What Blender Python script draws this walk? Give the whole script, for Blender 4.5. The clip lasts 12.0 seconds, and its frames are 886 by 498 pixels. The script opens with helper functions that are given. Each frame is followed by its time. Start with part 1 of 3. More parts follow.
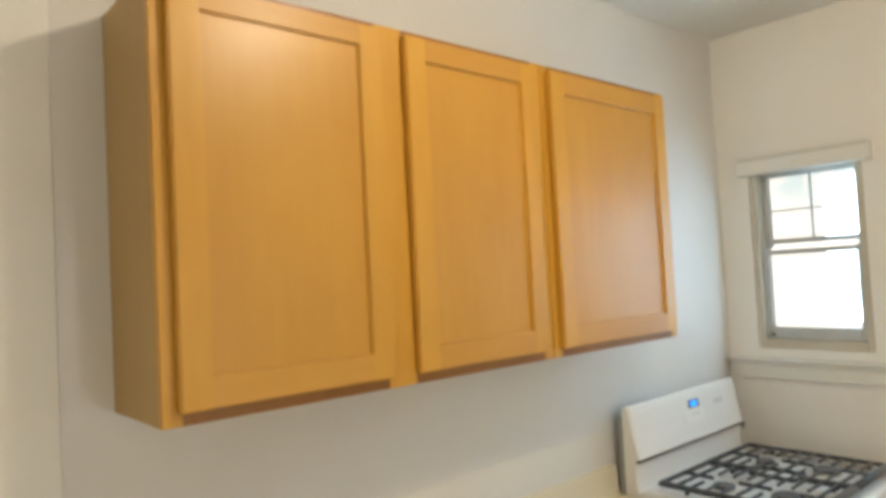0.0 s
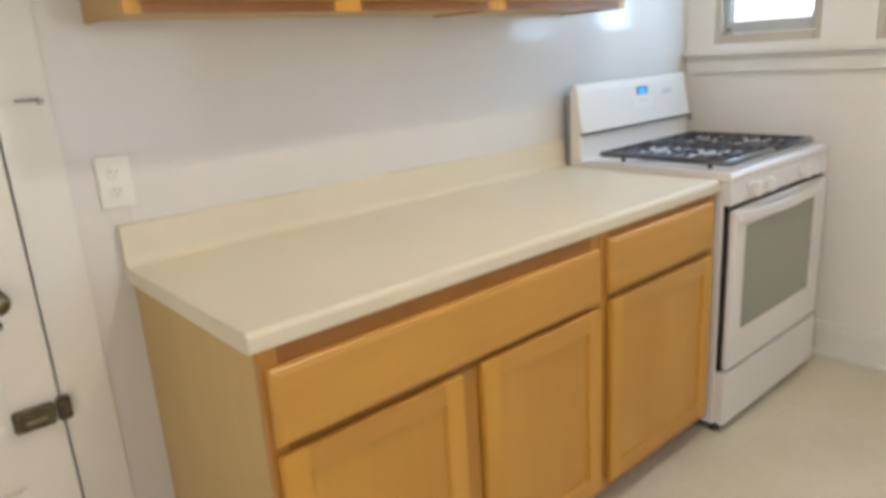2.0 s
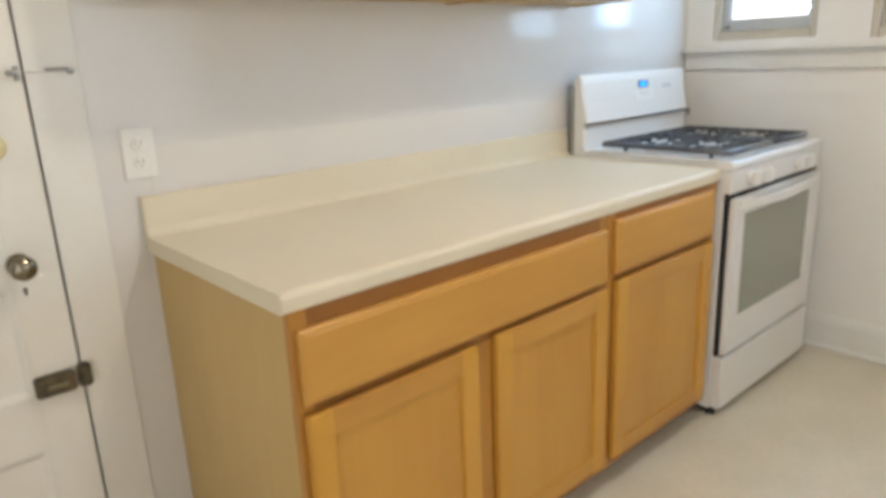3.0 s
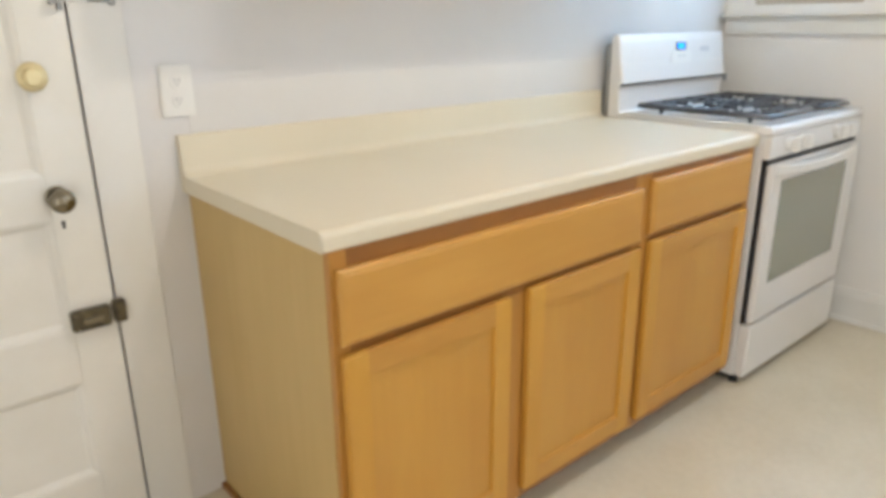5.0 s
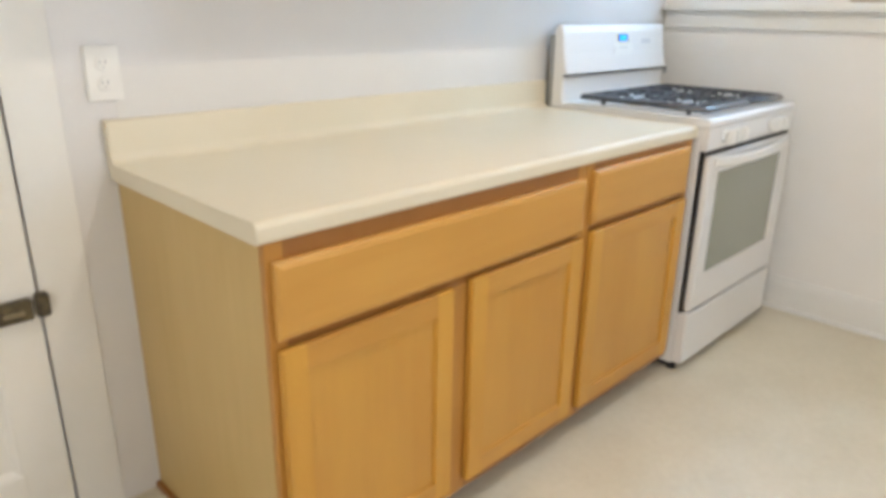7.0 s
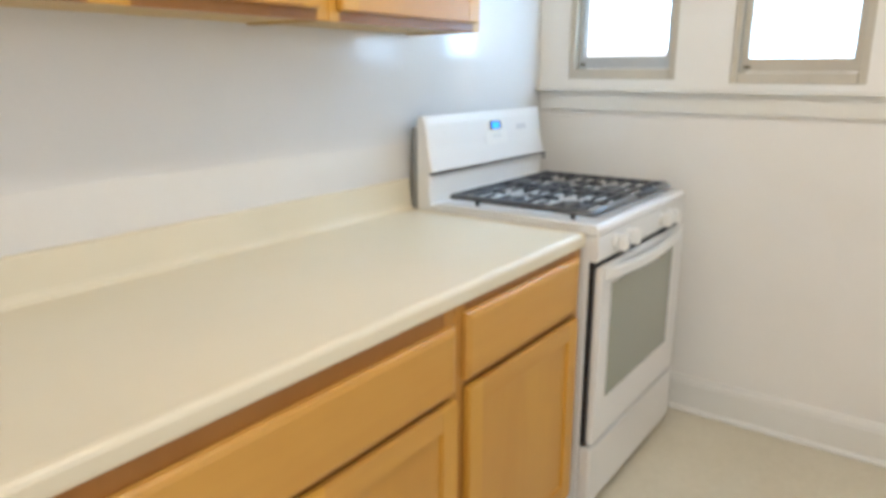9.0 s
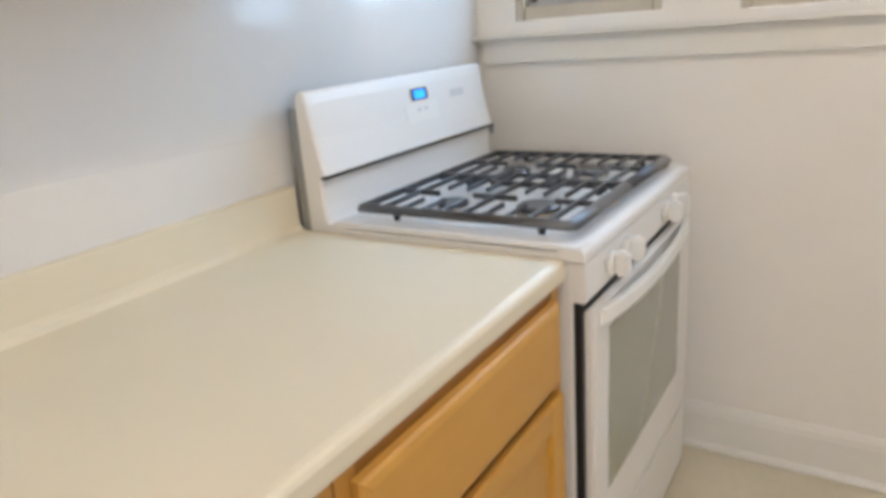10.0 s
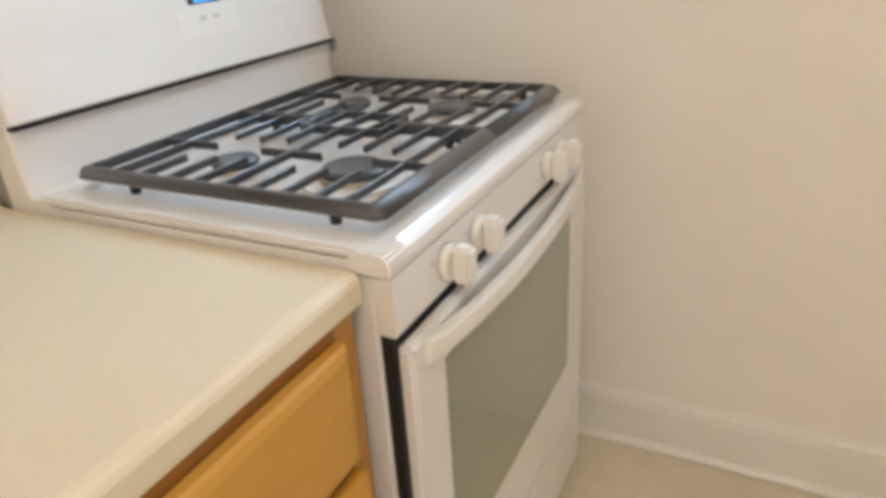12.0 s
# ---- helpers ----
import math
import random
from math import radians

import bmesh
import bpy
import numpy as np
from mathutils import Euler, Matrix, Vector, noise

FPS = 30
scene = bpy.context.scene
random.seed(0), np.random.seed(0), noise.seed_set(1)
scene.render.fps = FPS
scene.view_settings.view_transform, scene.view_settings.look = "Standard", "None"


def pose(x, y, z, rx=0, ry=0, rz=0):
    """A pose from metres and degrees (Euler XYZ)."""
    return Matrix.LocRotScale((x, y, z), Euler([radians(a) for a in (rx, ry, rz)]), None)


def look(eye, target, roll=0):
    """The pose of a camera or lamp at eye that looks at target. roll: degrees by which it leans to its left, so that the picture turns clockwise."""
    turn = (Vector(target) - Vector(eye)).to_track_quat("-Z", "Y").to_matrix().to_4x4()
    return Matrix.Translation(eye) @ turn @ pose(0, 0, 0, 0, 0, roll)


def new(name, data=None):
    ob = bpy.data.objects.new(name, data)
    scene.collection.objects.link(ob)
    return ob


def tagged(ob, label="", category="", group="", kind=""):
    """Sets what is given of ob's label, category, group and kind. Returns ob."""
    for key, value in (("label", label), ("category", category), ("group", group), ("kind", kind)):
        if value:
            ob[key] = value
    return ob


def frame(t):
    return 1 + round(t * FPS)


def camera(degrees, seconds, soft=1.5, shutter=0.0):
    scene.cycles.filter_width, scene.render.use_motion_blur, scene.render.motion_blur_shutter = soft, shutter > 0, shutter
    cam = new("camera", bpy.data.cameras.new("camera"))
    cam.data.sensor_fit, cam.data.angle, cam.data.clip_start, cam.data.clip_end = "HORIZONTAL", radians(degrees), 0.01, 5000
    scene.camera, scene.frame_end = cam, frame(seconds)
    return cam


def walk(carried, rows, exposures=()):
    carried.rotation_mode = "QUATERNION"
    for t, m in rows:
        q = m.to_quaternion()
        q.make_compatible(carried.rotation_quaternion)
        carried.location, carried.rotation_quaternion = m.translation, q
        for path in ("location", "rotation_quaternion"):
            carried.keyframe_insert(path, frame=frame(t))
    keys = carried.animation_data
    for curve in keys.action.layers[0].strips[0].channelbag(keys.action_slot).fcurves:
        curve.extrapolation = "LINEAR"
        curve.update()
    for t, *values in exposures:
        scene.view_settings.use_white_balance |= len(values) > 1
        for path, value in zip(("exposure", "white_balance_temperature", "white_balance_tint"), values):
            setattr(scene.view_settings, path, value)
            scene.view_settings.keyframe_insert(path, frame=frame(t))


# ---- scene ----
cam = camera(65.7, 12.0, soft=4.2)
PATH = [
    (0, (-2.039, -1.482, 1.707), (-0.722, 0.021, 1.785), -3.0),
    (0.2, (-2.047, -1.53, 1.733), (-0.785, 0.016, 1.87), -2.9),
    (0.5, (-2.041, -1.613, 1.665), (-0.772, -0.068, 1.631), -2.2),
    (1, (-2.057, -1.662, 1.502), (-0.808, -0.132, 1.188), -2.9),
    (1.5, (-2.071, -1.688, 1.424), (-0.815, -0.195, 0.987), -3.4),
    (2, (-2.102, -1.72, 1.357), (-0.851, -0.258, 0.812), -3.6),
    (2.5, (-2.171, -1.708, 1.322), (-0.914, -0.249, 0.782), -4.0),
    (2.7, (-2.185, -1.715, 1.317), (-0.903, -0.275, 0.786), -2.5),
    (4.3, (-2.236, -1.699, 1.27), (-0.95, -0.282, 0.688), -2.0),
    (4.5, (-2.235, -1.696, 1.264), (-0.956, -0.284, 0.655), -1.2),
    (5, (-2.242, -1.679, 1.265), (-1.006, -0.238, 0.638), -0.5),
    (5.5, (-2.241, -1.681, 1.268), (-0.999, -0.244, 0.642), -0.5),
    (6, (-2.239, -1.679, 1.258), (-0.996, -0.263, 0.588), 0.7),
    (6.5, (-2.2, -1.695, 1.259), (-0.898, -0.32, 0.616), -0.5),
    (6.7, (-2.217, -1.665, 1.263), (-0.872, -0.334, 0.615), 0.9),
    (8.3, (-2.181, -1.723, 1.257), (-0.878, -0.373, 0.564), 0.3),
    (8.5, (-2.116, -1.711, 1.29), (-0.728, -0.412, 0.667), 0.1),
    (8.8, (-1.932, -1.587, 1.353), (-0.448, -0.385, 0.757), 0.2),
    (9, (-1.771, -1.446, 1.361), (-0.206, -0.307, 0.857), -0.0),
    (9.2, (-1.652, -1.380, 1.356), (-0.046, -0.294, 0.821), -1.3),
    (9.5, (-1.449, -1.268, 1.33), (0.173, -0.247, 0.759), -0.9),
    (10, (-1.086, -1.108, 1.32), (0.511, -0.069, 0.712), -4.4),
    (10.5, (-0.749, -0.976, 1.318), (0.861, 0.043, 0.708), -2.1),
    (10.7, (-0.658, -0.929, 1.33), (0.945, 0.085, 0.696), -2.0),
    (11, (-0.59, -0.939, 1.317), (0.985, 0.132, 0.704), -3.8),
    (11.2, (-0.573, -0.929, 1.333), (1.01, 0.135, 0.73), -5.6),
    (11.5, (-0.55, -0.974, 1.304), (1.054, 0.013, 0.631), -6.5),
    (11.7, (-0.55, -1.002, 1.281), (1.062, -0.096, 0.518), -5.6),
    (12, (-0.553, -1.053, 1.251), (1.052, -0.214, 0.401), -3.6),
]
EXPO = [(0, -0.37, 7450, 10), (0.5, -0.50, 7200, 11), (1.0, -0.28, 6900, 12), (1.5, -0.13, 6800, 13), (2.0, -0.08, 6600, 14), (2.5, -0.06, 6500, 13), (4.5, 0.15, 6250, 12),
        (6.0, 0.22, 6200, 13), (6.5, 0.23, 6200, 13), (8.5, 0.34, 6250, 12), (9.0, 0.12, 6350, 12), (9.5, 0.02, 6350, 12), (10.0, -0.03, 6500, 16), (10.5, -0.06, 6700, 18), (11.0, -0.06, 7000, 19), (11.5, -0.10, 7750, 19), (12, -0.05, 7450, 18)]
walk(cam, [(t, look(eye, target, roll)) for t, eye, target, roll in PATH], EXPO)

# ---- world and light ----
world = bpy.data.worlds.new("world")
scene.world = world
world.use_nodes = True
wn = world.node_tree.nodes
sky = wn.new("ShaderNodeTexSky")
sky.sky_type = "NISHITA"
sky.sun_disc = False
sky.sun_elevation, sky.sun_rotation = radians(57), radians(-11)
world.node_tree.links.new(sky.outputs[0], wn["Background"].inputs[0])
wn["Background"].inputs[1].default_value = 0.12
sun_data = bpy.data.lights.new("sun", "SUN")
sun_data.energy, sun_data.angle, sun_data.color = 3.0, radians(0.5), (1, 0.95, 0.88)
sun = new("sun", sun_data)
sun.matrix_world = look((0, 0, 8), (1.0, -5.0, 0))

# the ceiling lamp, warm, in the middle of the kitchen
lamp_data = bpy.data.lights.new("ceiling_bulb", "POINT")
lamp_data.energy, lamp_data.shadow_soft_size, lamp_data.color = 41.0, 0.05, (1.0, 0.89, 0.735)
lamp = new("ceiling_bulb", lamp_data)
lamp.matrix_world = pose(-0.95, -1.25, 2.638)


def window_lamp(name, y, z, w, h, power):
    d = bpy.data.lights.new(name, "AREA")
    d.shape, d.size, d.size_y = "RECTANGLE", w, h
    d.energy, d.color = power, (0.42, 0.70, 1.0)
    ob = new(name, d)
    ob.matrix_world = look((1.02, y, z), (0.0, y, z))
    return ob


window_lamp("window_daylight", -0.485, 1.735, 0.18, 0.60, 7.5)
window_lamp("window_daylight", -0.987, 1.735, 0.36, 0.66, 6.5)


# added fill lamps, set in unseen openings in the west and south walls
def fill_lamp(name, eye, target, w, h, power, color):
    d = bpy.data.lights.new(name, "AREA")
    d.shape, d.size, d.size_y = "RECTANGLE", w, h
    d.energy, d.color = power, color
    ob = new(name, d)
    ob.matrix_world = look(eye, target)
    return ob


fill_lamp("west_fill", (-3.36, -1.9, 1.05), (0, -1.9, 1.05), 0.95, 1.95, 13.0, (1.0, 0.91, 0.78))
fill_lamp("south_fill", (-0.9, -2.81, 1.45), (-0.9, 0, 1.45), 1.2, 1.1, 6.5, (0.94, 0.96, 1.0))


# ---- materials ----
def material(name):
    m = bpy.data.materials.new(name)
    m.use_nodes = True
    return m, m.node_tree.nodes, m.node_tree.links, m.node_tree.nodes["Principled BSDF"]


def coords(nodes, links, scale=(1, 1, 1), rot=(0, 0, 0)):
    tc = nodes.new("ShaderNodeTexCoord")
    mp = nodes.new("ShaderNodeMapping")
    mp.inputs["Scale"].default_value = scale
    mp.inputs["Rotation"].default_value = rot
    links.new(tc.outputs["Object"], mp.inputs["Vector"])
    return mp.outputs["Vector"]


def noise_tex(nodes, links, vec, scale, detail=4, rough=0.55):
    n = nodes.new("ShaderNodeTexNoise")
    n.inputs["Scale"].default_value = scale
    n.inputs["Detail"].default_value = detail
    n.inputs["Roughness"].default_value = rough
    links.new(vec, n.inputs["Vector"])
    return n.outputs["Fac"]


def ramp(nodes, links, fac, stops):
    r = nodes.new("ShaderNodeValToRGB")
    e = r.color_ramp.elements
    for i, (p, c) in enumerate(stops):
        el = e[i] if i < 2 else e.new(p)
        el.position, el.color = p, (*c, 1)
    links.new(fac, r.inputs["Fac"])
    return r.outputs["Color"]


def mix(nodes, links, fac, a, b, mode="MIX"):
    m = nodes.new("ShaderNodeMix")
    m.data_type, m.blend_type = "RGBA", mode
    for sock, v in ((m.inputs[0], fac), (m.inputs[6], a), (m.inputs[7], b)):
        if hasattr(v, "is_output"):
            links.new(v, sock)
        elif isinstance(v, tuple):
            sock.default_value = (*v, 1)
        else:
            sock.default_value = v
    return m.outputs[2]


def bump(nodes, links, bsdf, height, strength, distance):
    b = nodes.new("ShaderNodeBump")
    b.inputs["Strength"].default_value, b.inputs["Distance"].default_value = strength, distance
    links.new(height, b.inputs["Height"])
    links.new(b.outputs["Normal"], bsdf.inputs["Normal"])


def paint(name, base, other, rough, relief=0.3, coarse=2.5, fine=90, spec=0.5):
    m, n, l, b = material(name)
    v = coords(n, l)
    big = noise_tex(n, l, v, coarse, 5)
    small = noise_tex(n, l, v, fine, 3)
    col = ramp(n, l, big, [(0.3, base), (0.7, other)])
    l.new(mix(n, l, 0.05, col, small, "OVERLAY"), b.inputs["Base Color"])
    b.inputs["Roughness"].default_value = rough
    b.inputs["Specular IOR Level"].default_value = spec
    bump(n, l, b, small, relief, 0.0015)
    return m


def wood(name, light, dark, along="z", rough=0.42, contrast=0.6, coat=0.3):
    m, n, l, b = material(name)
    tc = n.new("ShaderNodeTexCoord")
    info = n.new("ShaderNodeObjectInfo")
    shift = n.new("ShaderNodeVectorMath")
    shift.operation = "MULTIPLY_ADD"
    l.new(info.outputs["Random"], shift.inputs[0])
    shift.inputs[1].default_value = (7.3, 4.1, 9.7)
    l.new(tc.outputs["Object"], shift.inputs[2])
    mp = n.new("ShaderNodeMapping")
    mp.inputs["Scale"].default_value = {"z": (9, 9, 0.9), "x": (0.7, 7, 7), "y": (9, 0.9, 9)}[along]
    l.new(shift.outputs[0], mp.inputs["Vector"])
    grain = noise_tex(n, l, mp.outputs[0], 4.5, 6, 0.6)
    mp2 = n.new("ShaderNodeMapping")
    mp2.inputs["Scale"].default_value = {"z": (3.2, 3.2, 1.1), "x": (1.1, 3.2, 3.2), "y": (3.2, 1.1, 3.2)}[along]
    l.new(shift.outputs[0], mp2.inputs["Vector"])
    cloud = noise_tex(n, l, mp2.outputs[0], 1.6, 3, 0.5)
    c1 = ramp(n, l, grain, [(0.36, dark), (0.62, light)])
    mid = tuple((p + q) / 2 for p, q in zip(light, dark))
    c2 = mix(n, l, 0.5 * contrast, mid, c1)
    l.new(mix(n, l, 0.45, c2, ramp(n, l, cloud, [(0.3, dark), (0.7, light)])), b.inputs["Base Color"])
    b.inputs["Roughness"].default_value = rough
    b.inputs["Specular IOR Level"].default_value = 0.4
    b.inputs["Coat Roughness"].default_value = 0.30
    b.inputs["Coat Weight"].default_value = coat
    bump(n, l, b, grain, 0.12, 0.001)
    return m


def plain(name, col, rough=0.4, metal=0.0, emit=0.0, coat=0.0, gloss=0.12):
    m, n, l, b = material(name)
    v = coords(n, l)
    f = noise_tex(n, l, v, 35, 3)
    l.new(mix(n, l, f, tuple(c * 0.985 for c in col), tuple(min(1, c * 1.015) for c in col)), b.inputs["Base Color"])
    b.inputs["Roughness"].default_value, b.inputs["Metallic"].default_value = rough, metal
    b.inputs["Coat Weight"].default_value, b.inputs["Coat Roughness"].default_value = coat, gloss
    if emit:
        b.inputs["Emission Color"].default_value = (*col, 1)
        b.inputs["Emission Strength"].default_value = emit
    return m


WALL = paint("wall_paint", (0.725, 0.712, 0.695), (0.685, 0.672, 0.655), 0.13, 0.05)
# lighter white than the north wall, standing in for light on the window wall
WALL_LIT = paint("window_wall_paint_lit", (0.86, 0.84, 0.80), (0.82, 0.80, 0.755), 0.42, 0.2)
CEILING = paint("ceiling_paint", (0.80, 0.79, 0.76), (0.76, 0.75, 0.72), 0.7, 0.4)
BANDP = paint("old_wall_paint", (0.738, 0.722, 0.690), (0.698, 0.682, 0.650), 0.16, 0.06)
TRIM = paint("trim_enamel", (0.80, 0.79, 0.75), (0.76, 0.75, 0.70), 0.3, 0.2, 4.0, 60)
DOORP = paint("door_enamel", (0.84, 0.825, 0.77), (0.79, 0.77, 0.70), 0.3, 0.25, 5.0, 50)
BEIGE = paint("beige_window_paint", (0.60, 0.55, 0.455), (0.52, 0.475, 0.39), 0.4, 0.2, 8.0, 60)
MAPLE = wood("maple_upright", (0.67, 0.365, 0.058), (0.53, 0.255, 0.032))
MAPLE_X = wood("maple_crosswise", (0.63, 0.34, 0.072), (0.48, 0.23, 0.040), "x", 0.42, 0.6, 0.15)
MAPLE_P = wood("maple_panel", (0.62, 0.335, 0.058), (0.49, 0.23, 0.034), "z", 0.40, 0.45, 0.35)
# stile colour lowered to carry the shadow that doors throw beside them
MAPLE_S_SHADED = wood("maple_stile_shaded", (0.54, 0.27, 0.055), (0.41, 0.18, 0.030))
# maple darkened to hold the shade under the counter, behind doors, at the toe
MAPLE_F_SHADED = wood("maple_face_frame_shaded", (0.36, 0.155, 0.032), (0.25, 0.098, 0.018))
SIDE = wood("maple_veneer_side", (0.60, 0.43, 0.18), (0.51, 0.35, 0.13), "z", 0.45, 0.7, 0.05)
# same veneer, darker: shade on the wall cabinet sides put into the colour
SIDE_SHADED = wood("maple_veneer_side_shaded", (0.50, 0.335, 0.13), (0.42, 0.265, 0.09), "z", 0.45, 0.6, 0.05)
LAMINATE = paint("cream_laminate", (0.74, 0.67, 0.515), (0.71, 0.64, 0.485), 0.42, 0.05, 3.0, 400)
ENAMEL = plain("white_enamel", (0.78, 0.77, 0.745), 0.38, 0, 0, 0.3, 0.2)
ENAMEL_TOP = plain("white_cooktop_enamel", (0.79, 0.78, 0.76), 0.36, 0, 0, 0.5, 0.16)
WHITE_PLASTIC = plain("white_plastic", (0.80, 0.79, 0.75), 0.3)
BLACK = plain("black_plastic", (0.012, 0.013, 0.016), 0.35)
IRON = plain("grate_enamel", (0.017, 0.021, 0.030), 0.34, 0, 0, 0.7, 0.26)
IRON.node_tree.nodes["Principled BSDF"].inputs["Specular IOR Level"].default_value = 0.9
CAP = plain("burner_cap", (0.034, 0.040, 0.052), 0.36, 0, 0, 0.8, 0.25)
ALU = plain("burner_aluminium", (0.55, 0.50, 0.42), 0.4, 0.9)
STEEL = plain("galvanised_steel", (0.36, 0.37, 0.37), 0.45, 0.7)
OVENGLASS = plain("oven_glass", (0.245, 0.26, 0.20), 0.12, 0.0, 0, 0.6, 0.06)
BRASS = plain("polished_brass", (0.72, 0.62, 0.36), 0.34, 1.0)
DARKBRASS = plain("antique_brass", (0.26, 0.23, 0.17), 0.22, 1.0)
BRONZE = paint("worn_bronze", (0.035, 0.028, 0.02), (0.16, 0.125, 0.06), 0.4, 0.3, 55, 200)
SCREEN = plain("display_blue", (0.01, 0.30, 0.98), 0.3, 0, 1.5)
SHADE = plain("shade_fabric", (0.66, 0.65, 0.60), 0.7)
SLOT = plain("slot_grey", (0.30, 0.30, 0.30), 0.5)
MARK = plain("grey_print", (0.60, 0.60, 0.60), 0.4)
PLATE = plain("lamp_plate", (0.75, 0.74, 0.70), 0.4)

FLOOR, fn, fl, fb = material("vinyl_floor")
fv = coords(fn, fl)
f1 = noise_tex(fn, fl, fv, 3.0, 6, 0.6)
f2 = noise_tex(fn, fl, fv, 40.0, 5, 0.7)
fc = mix(fn, fl, 0.35, ramp(fn, fl, f1, [(0.35, (0.64, 0.58, 0.44)), (0.68, (0.74, 0.68, 0.54))]), ramp(fn, fl, f2, [(0.3, (0.60, 0.54, 0.40)), (0.7, (0.76, 0.71, 0.57))]))
fl.new(fc, fb.inputs["Base Color"])
fb.inputs["Roughness"].default_value = 0.35
bump(fn, fl, fb, f2, 0.1, 0.001)

GLASS, gn, gl, gb = material("window_glass")
gb.inputs["Transmission Weight"].default_value, gb.inputs["Roughness"].default_value, gb.inputs["IOR"].default_value = 1.0, 0.0, 1.05

OUT, on, ol, ob_ = material("bright_distance")
ov = coords(on, ol, (1, 1, 1))
oz = on.new("ShaderNodeSeparateXYZ")
ol.new(ov, oz.inputs[0])
leaf = noise_tex(on, ol, ov, 2.6, 4, 0.6)
foliage = ramp(on, ol, leaf, [(0.46, (0.62, 0.77, 0.84)), (0.60, (1.0, 1.0, 1.0))])
hgt = on.new("ShaderNodeMapRange")
hgt.inputs[1].default_value, hgt.inputs[2].default_value = 2.5, 3.1
ol.new(oz.outputs[2], hgt.inputs[0])
oc = mix(on, ol, hgt.outputs[0], (1.0, 1.0, 1.0), foliage)
ol.new(oc, ob_.inputs["Emission Color"])
ob_.inputs["Base Color"].default_value = (0.5, 0.5, 0.5, 1)
ob_.inputs["Emission Strength"].default_value = 1.6


# ---- mesh helpers ----
def add_box(bm, x0, x1, y0, y1, z0, z1, bevel=0.0, seg=2):
    t = bmesh.new()
    bmesh.ops.create_cube(t, size=1.0)
    for v in t.verts:
        v.co = (x0 + (v.co.x + 0.5) * (x1 - x0), y0 + (v.co.y + 0.5) * (y1 - y0), z0 + (v.co.z + 0.5) * (z1 - z0))
    if bevel:
        bmesh.ops.bevel(t, geom=t.edges[:], offset=bevel, segments=seg, affect="EDGES", clamp_overlap=True)
    merge(bm, t)


def merge(bm, t, m=None):
    if m is not None:
        bmesh.ops.transform(t, matrix=m, verts=t.verts)
    tmp = bpy.data.meshes.new("tmp")
    t.to_mesh(tmp)
    bm.from_mesh(tmp)
    bpy.data.meshes.remove(tmp)
    t.free()


def add_cyl(bm, centre, r1, r2, depth, axis="z", seg=28, bevel=0.0):
    t = bmesh.new()
    bmesh.ops.create_cone(t, cap_ends=True, segments=seg, radius1=r1, radius2=r2, depth=depth)
    if bevel:
        rim = [e for e in t.edges if abs(e.verts[0].co.z - e.verts[1].co.z) < 1e-6]
        bmesh.ops.bevel(t, geom=rim, offset=bevel, segments=3, affect="EDGES")
    for f in t.faces:
        f.smooth = len(f.verts) == 4
    turn = {"z": pose(0, 0, 0), "y": pose(0, 0, 0, 90, 0, 0), "x": pose(0, 0, 0, 0, 90, 0)}[axis]
    merge(bm, t, Matrix.Translation(centre) @ turn)


def add_ball(bm, centre, r, squash=(1, 1, 1)):
    t = bmesh.new()
    bmesh.ops.create_uvsphere(t, u_segments=24, v_segments=14, radius=r)
    for f in t.faces:
        f.smooth = True
    merge(bm, t, Matrix.Translation(centre) @ Matrix.Diagonal((*squash, 1)))


def add_profile(bm, pts, x0, x1, smooth=False, round_end=0.0):
    """A solid of the outline pts (y, z), drawn out from x0 to x1, its front rounded towards the ends."""
    stations = [(x0, 0.0), (x1, 0.0)]
    if round_end:
        back = max(y for y, z in pts)
        stations = [(x0 + round_end * a, d) for a, d in ((0, 0.30), (0.12, 0.16), (0.4, 0.05), (1, 0))]
        stations += [(x1 - round_end * a, d) for a, d in ((1, 0), (0.4, 0.05), (0.12, 0.16), (0, 0.30))]
    rings = []
    for x, d in stations:
        ring = [(y + d * round_end * min(1.0, (back - y) / 0.03) if round_end else y, z) for y, z in pts]
        rings.append([bm.verts.new((x, y, z)) for y, z in ring])
    k = len(pts)
    made = [bm.faces.new(rings[0]), bm.faces.new(list(reversed(rings[-1])))]
    for a, b in zip(rings, rings[1:]):
        for i in range(k):
            f = bm.faces.new([a[i], b[i], b[(i + 1) % k], a[(i + 1) % k]])
            f.smooth = smooth
            made.append(f)
    bmesh.ops.recalc_face_normals(bm, faces=made)


def part(name, bm, mat, parent=None, label="", kind=""):
    me = bpy.data.meshes.new(name)
    bm.normal_update()
    bm.to_mesh(me)
    bm.free()
    me.materials.append(mat)
    ob = new(name, me)
    if parent is not None:
        ob.parent = parent
        ob.matrix_parent_inverse = parent.matrix_basis.inverted()
    return tagged(ob, label, kind=kind)


def box_part(name, mat, parent, dims, bevel=0.002, label="", kind=""):
    bm = bmesh.new()
    add_box(bm, *dims, bevel)
    return part(name, bm, mat, parent, label, kind)


def thing(name, at, label, category, group=""):
    ob = new(name)
    ob.location = at
    ob.empty_display_size = 0.1
    bpy.context.view_layer.update()
    return tagged(ob, label, category, group)


# ---- room ----
X_E, X_W, Y_S, H = 0.920, -3.3, -2.75, 2.70
D_L, D_R, D_T = -2.66, -1.846, 2.12


def wall(name, mat, boxes, label):
    bm = bmesh.new()
    for b in boxes:
        add_box(bm, *b)
    return part(name, bm, mat, None, label, "structure")


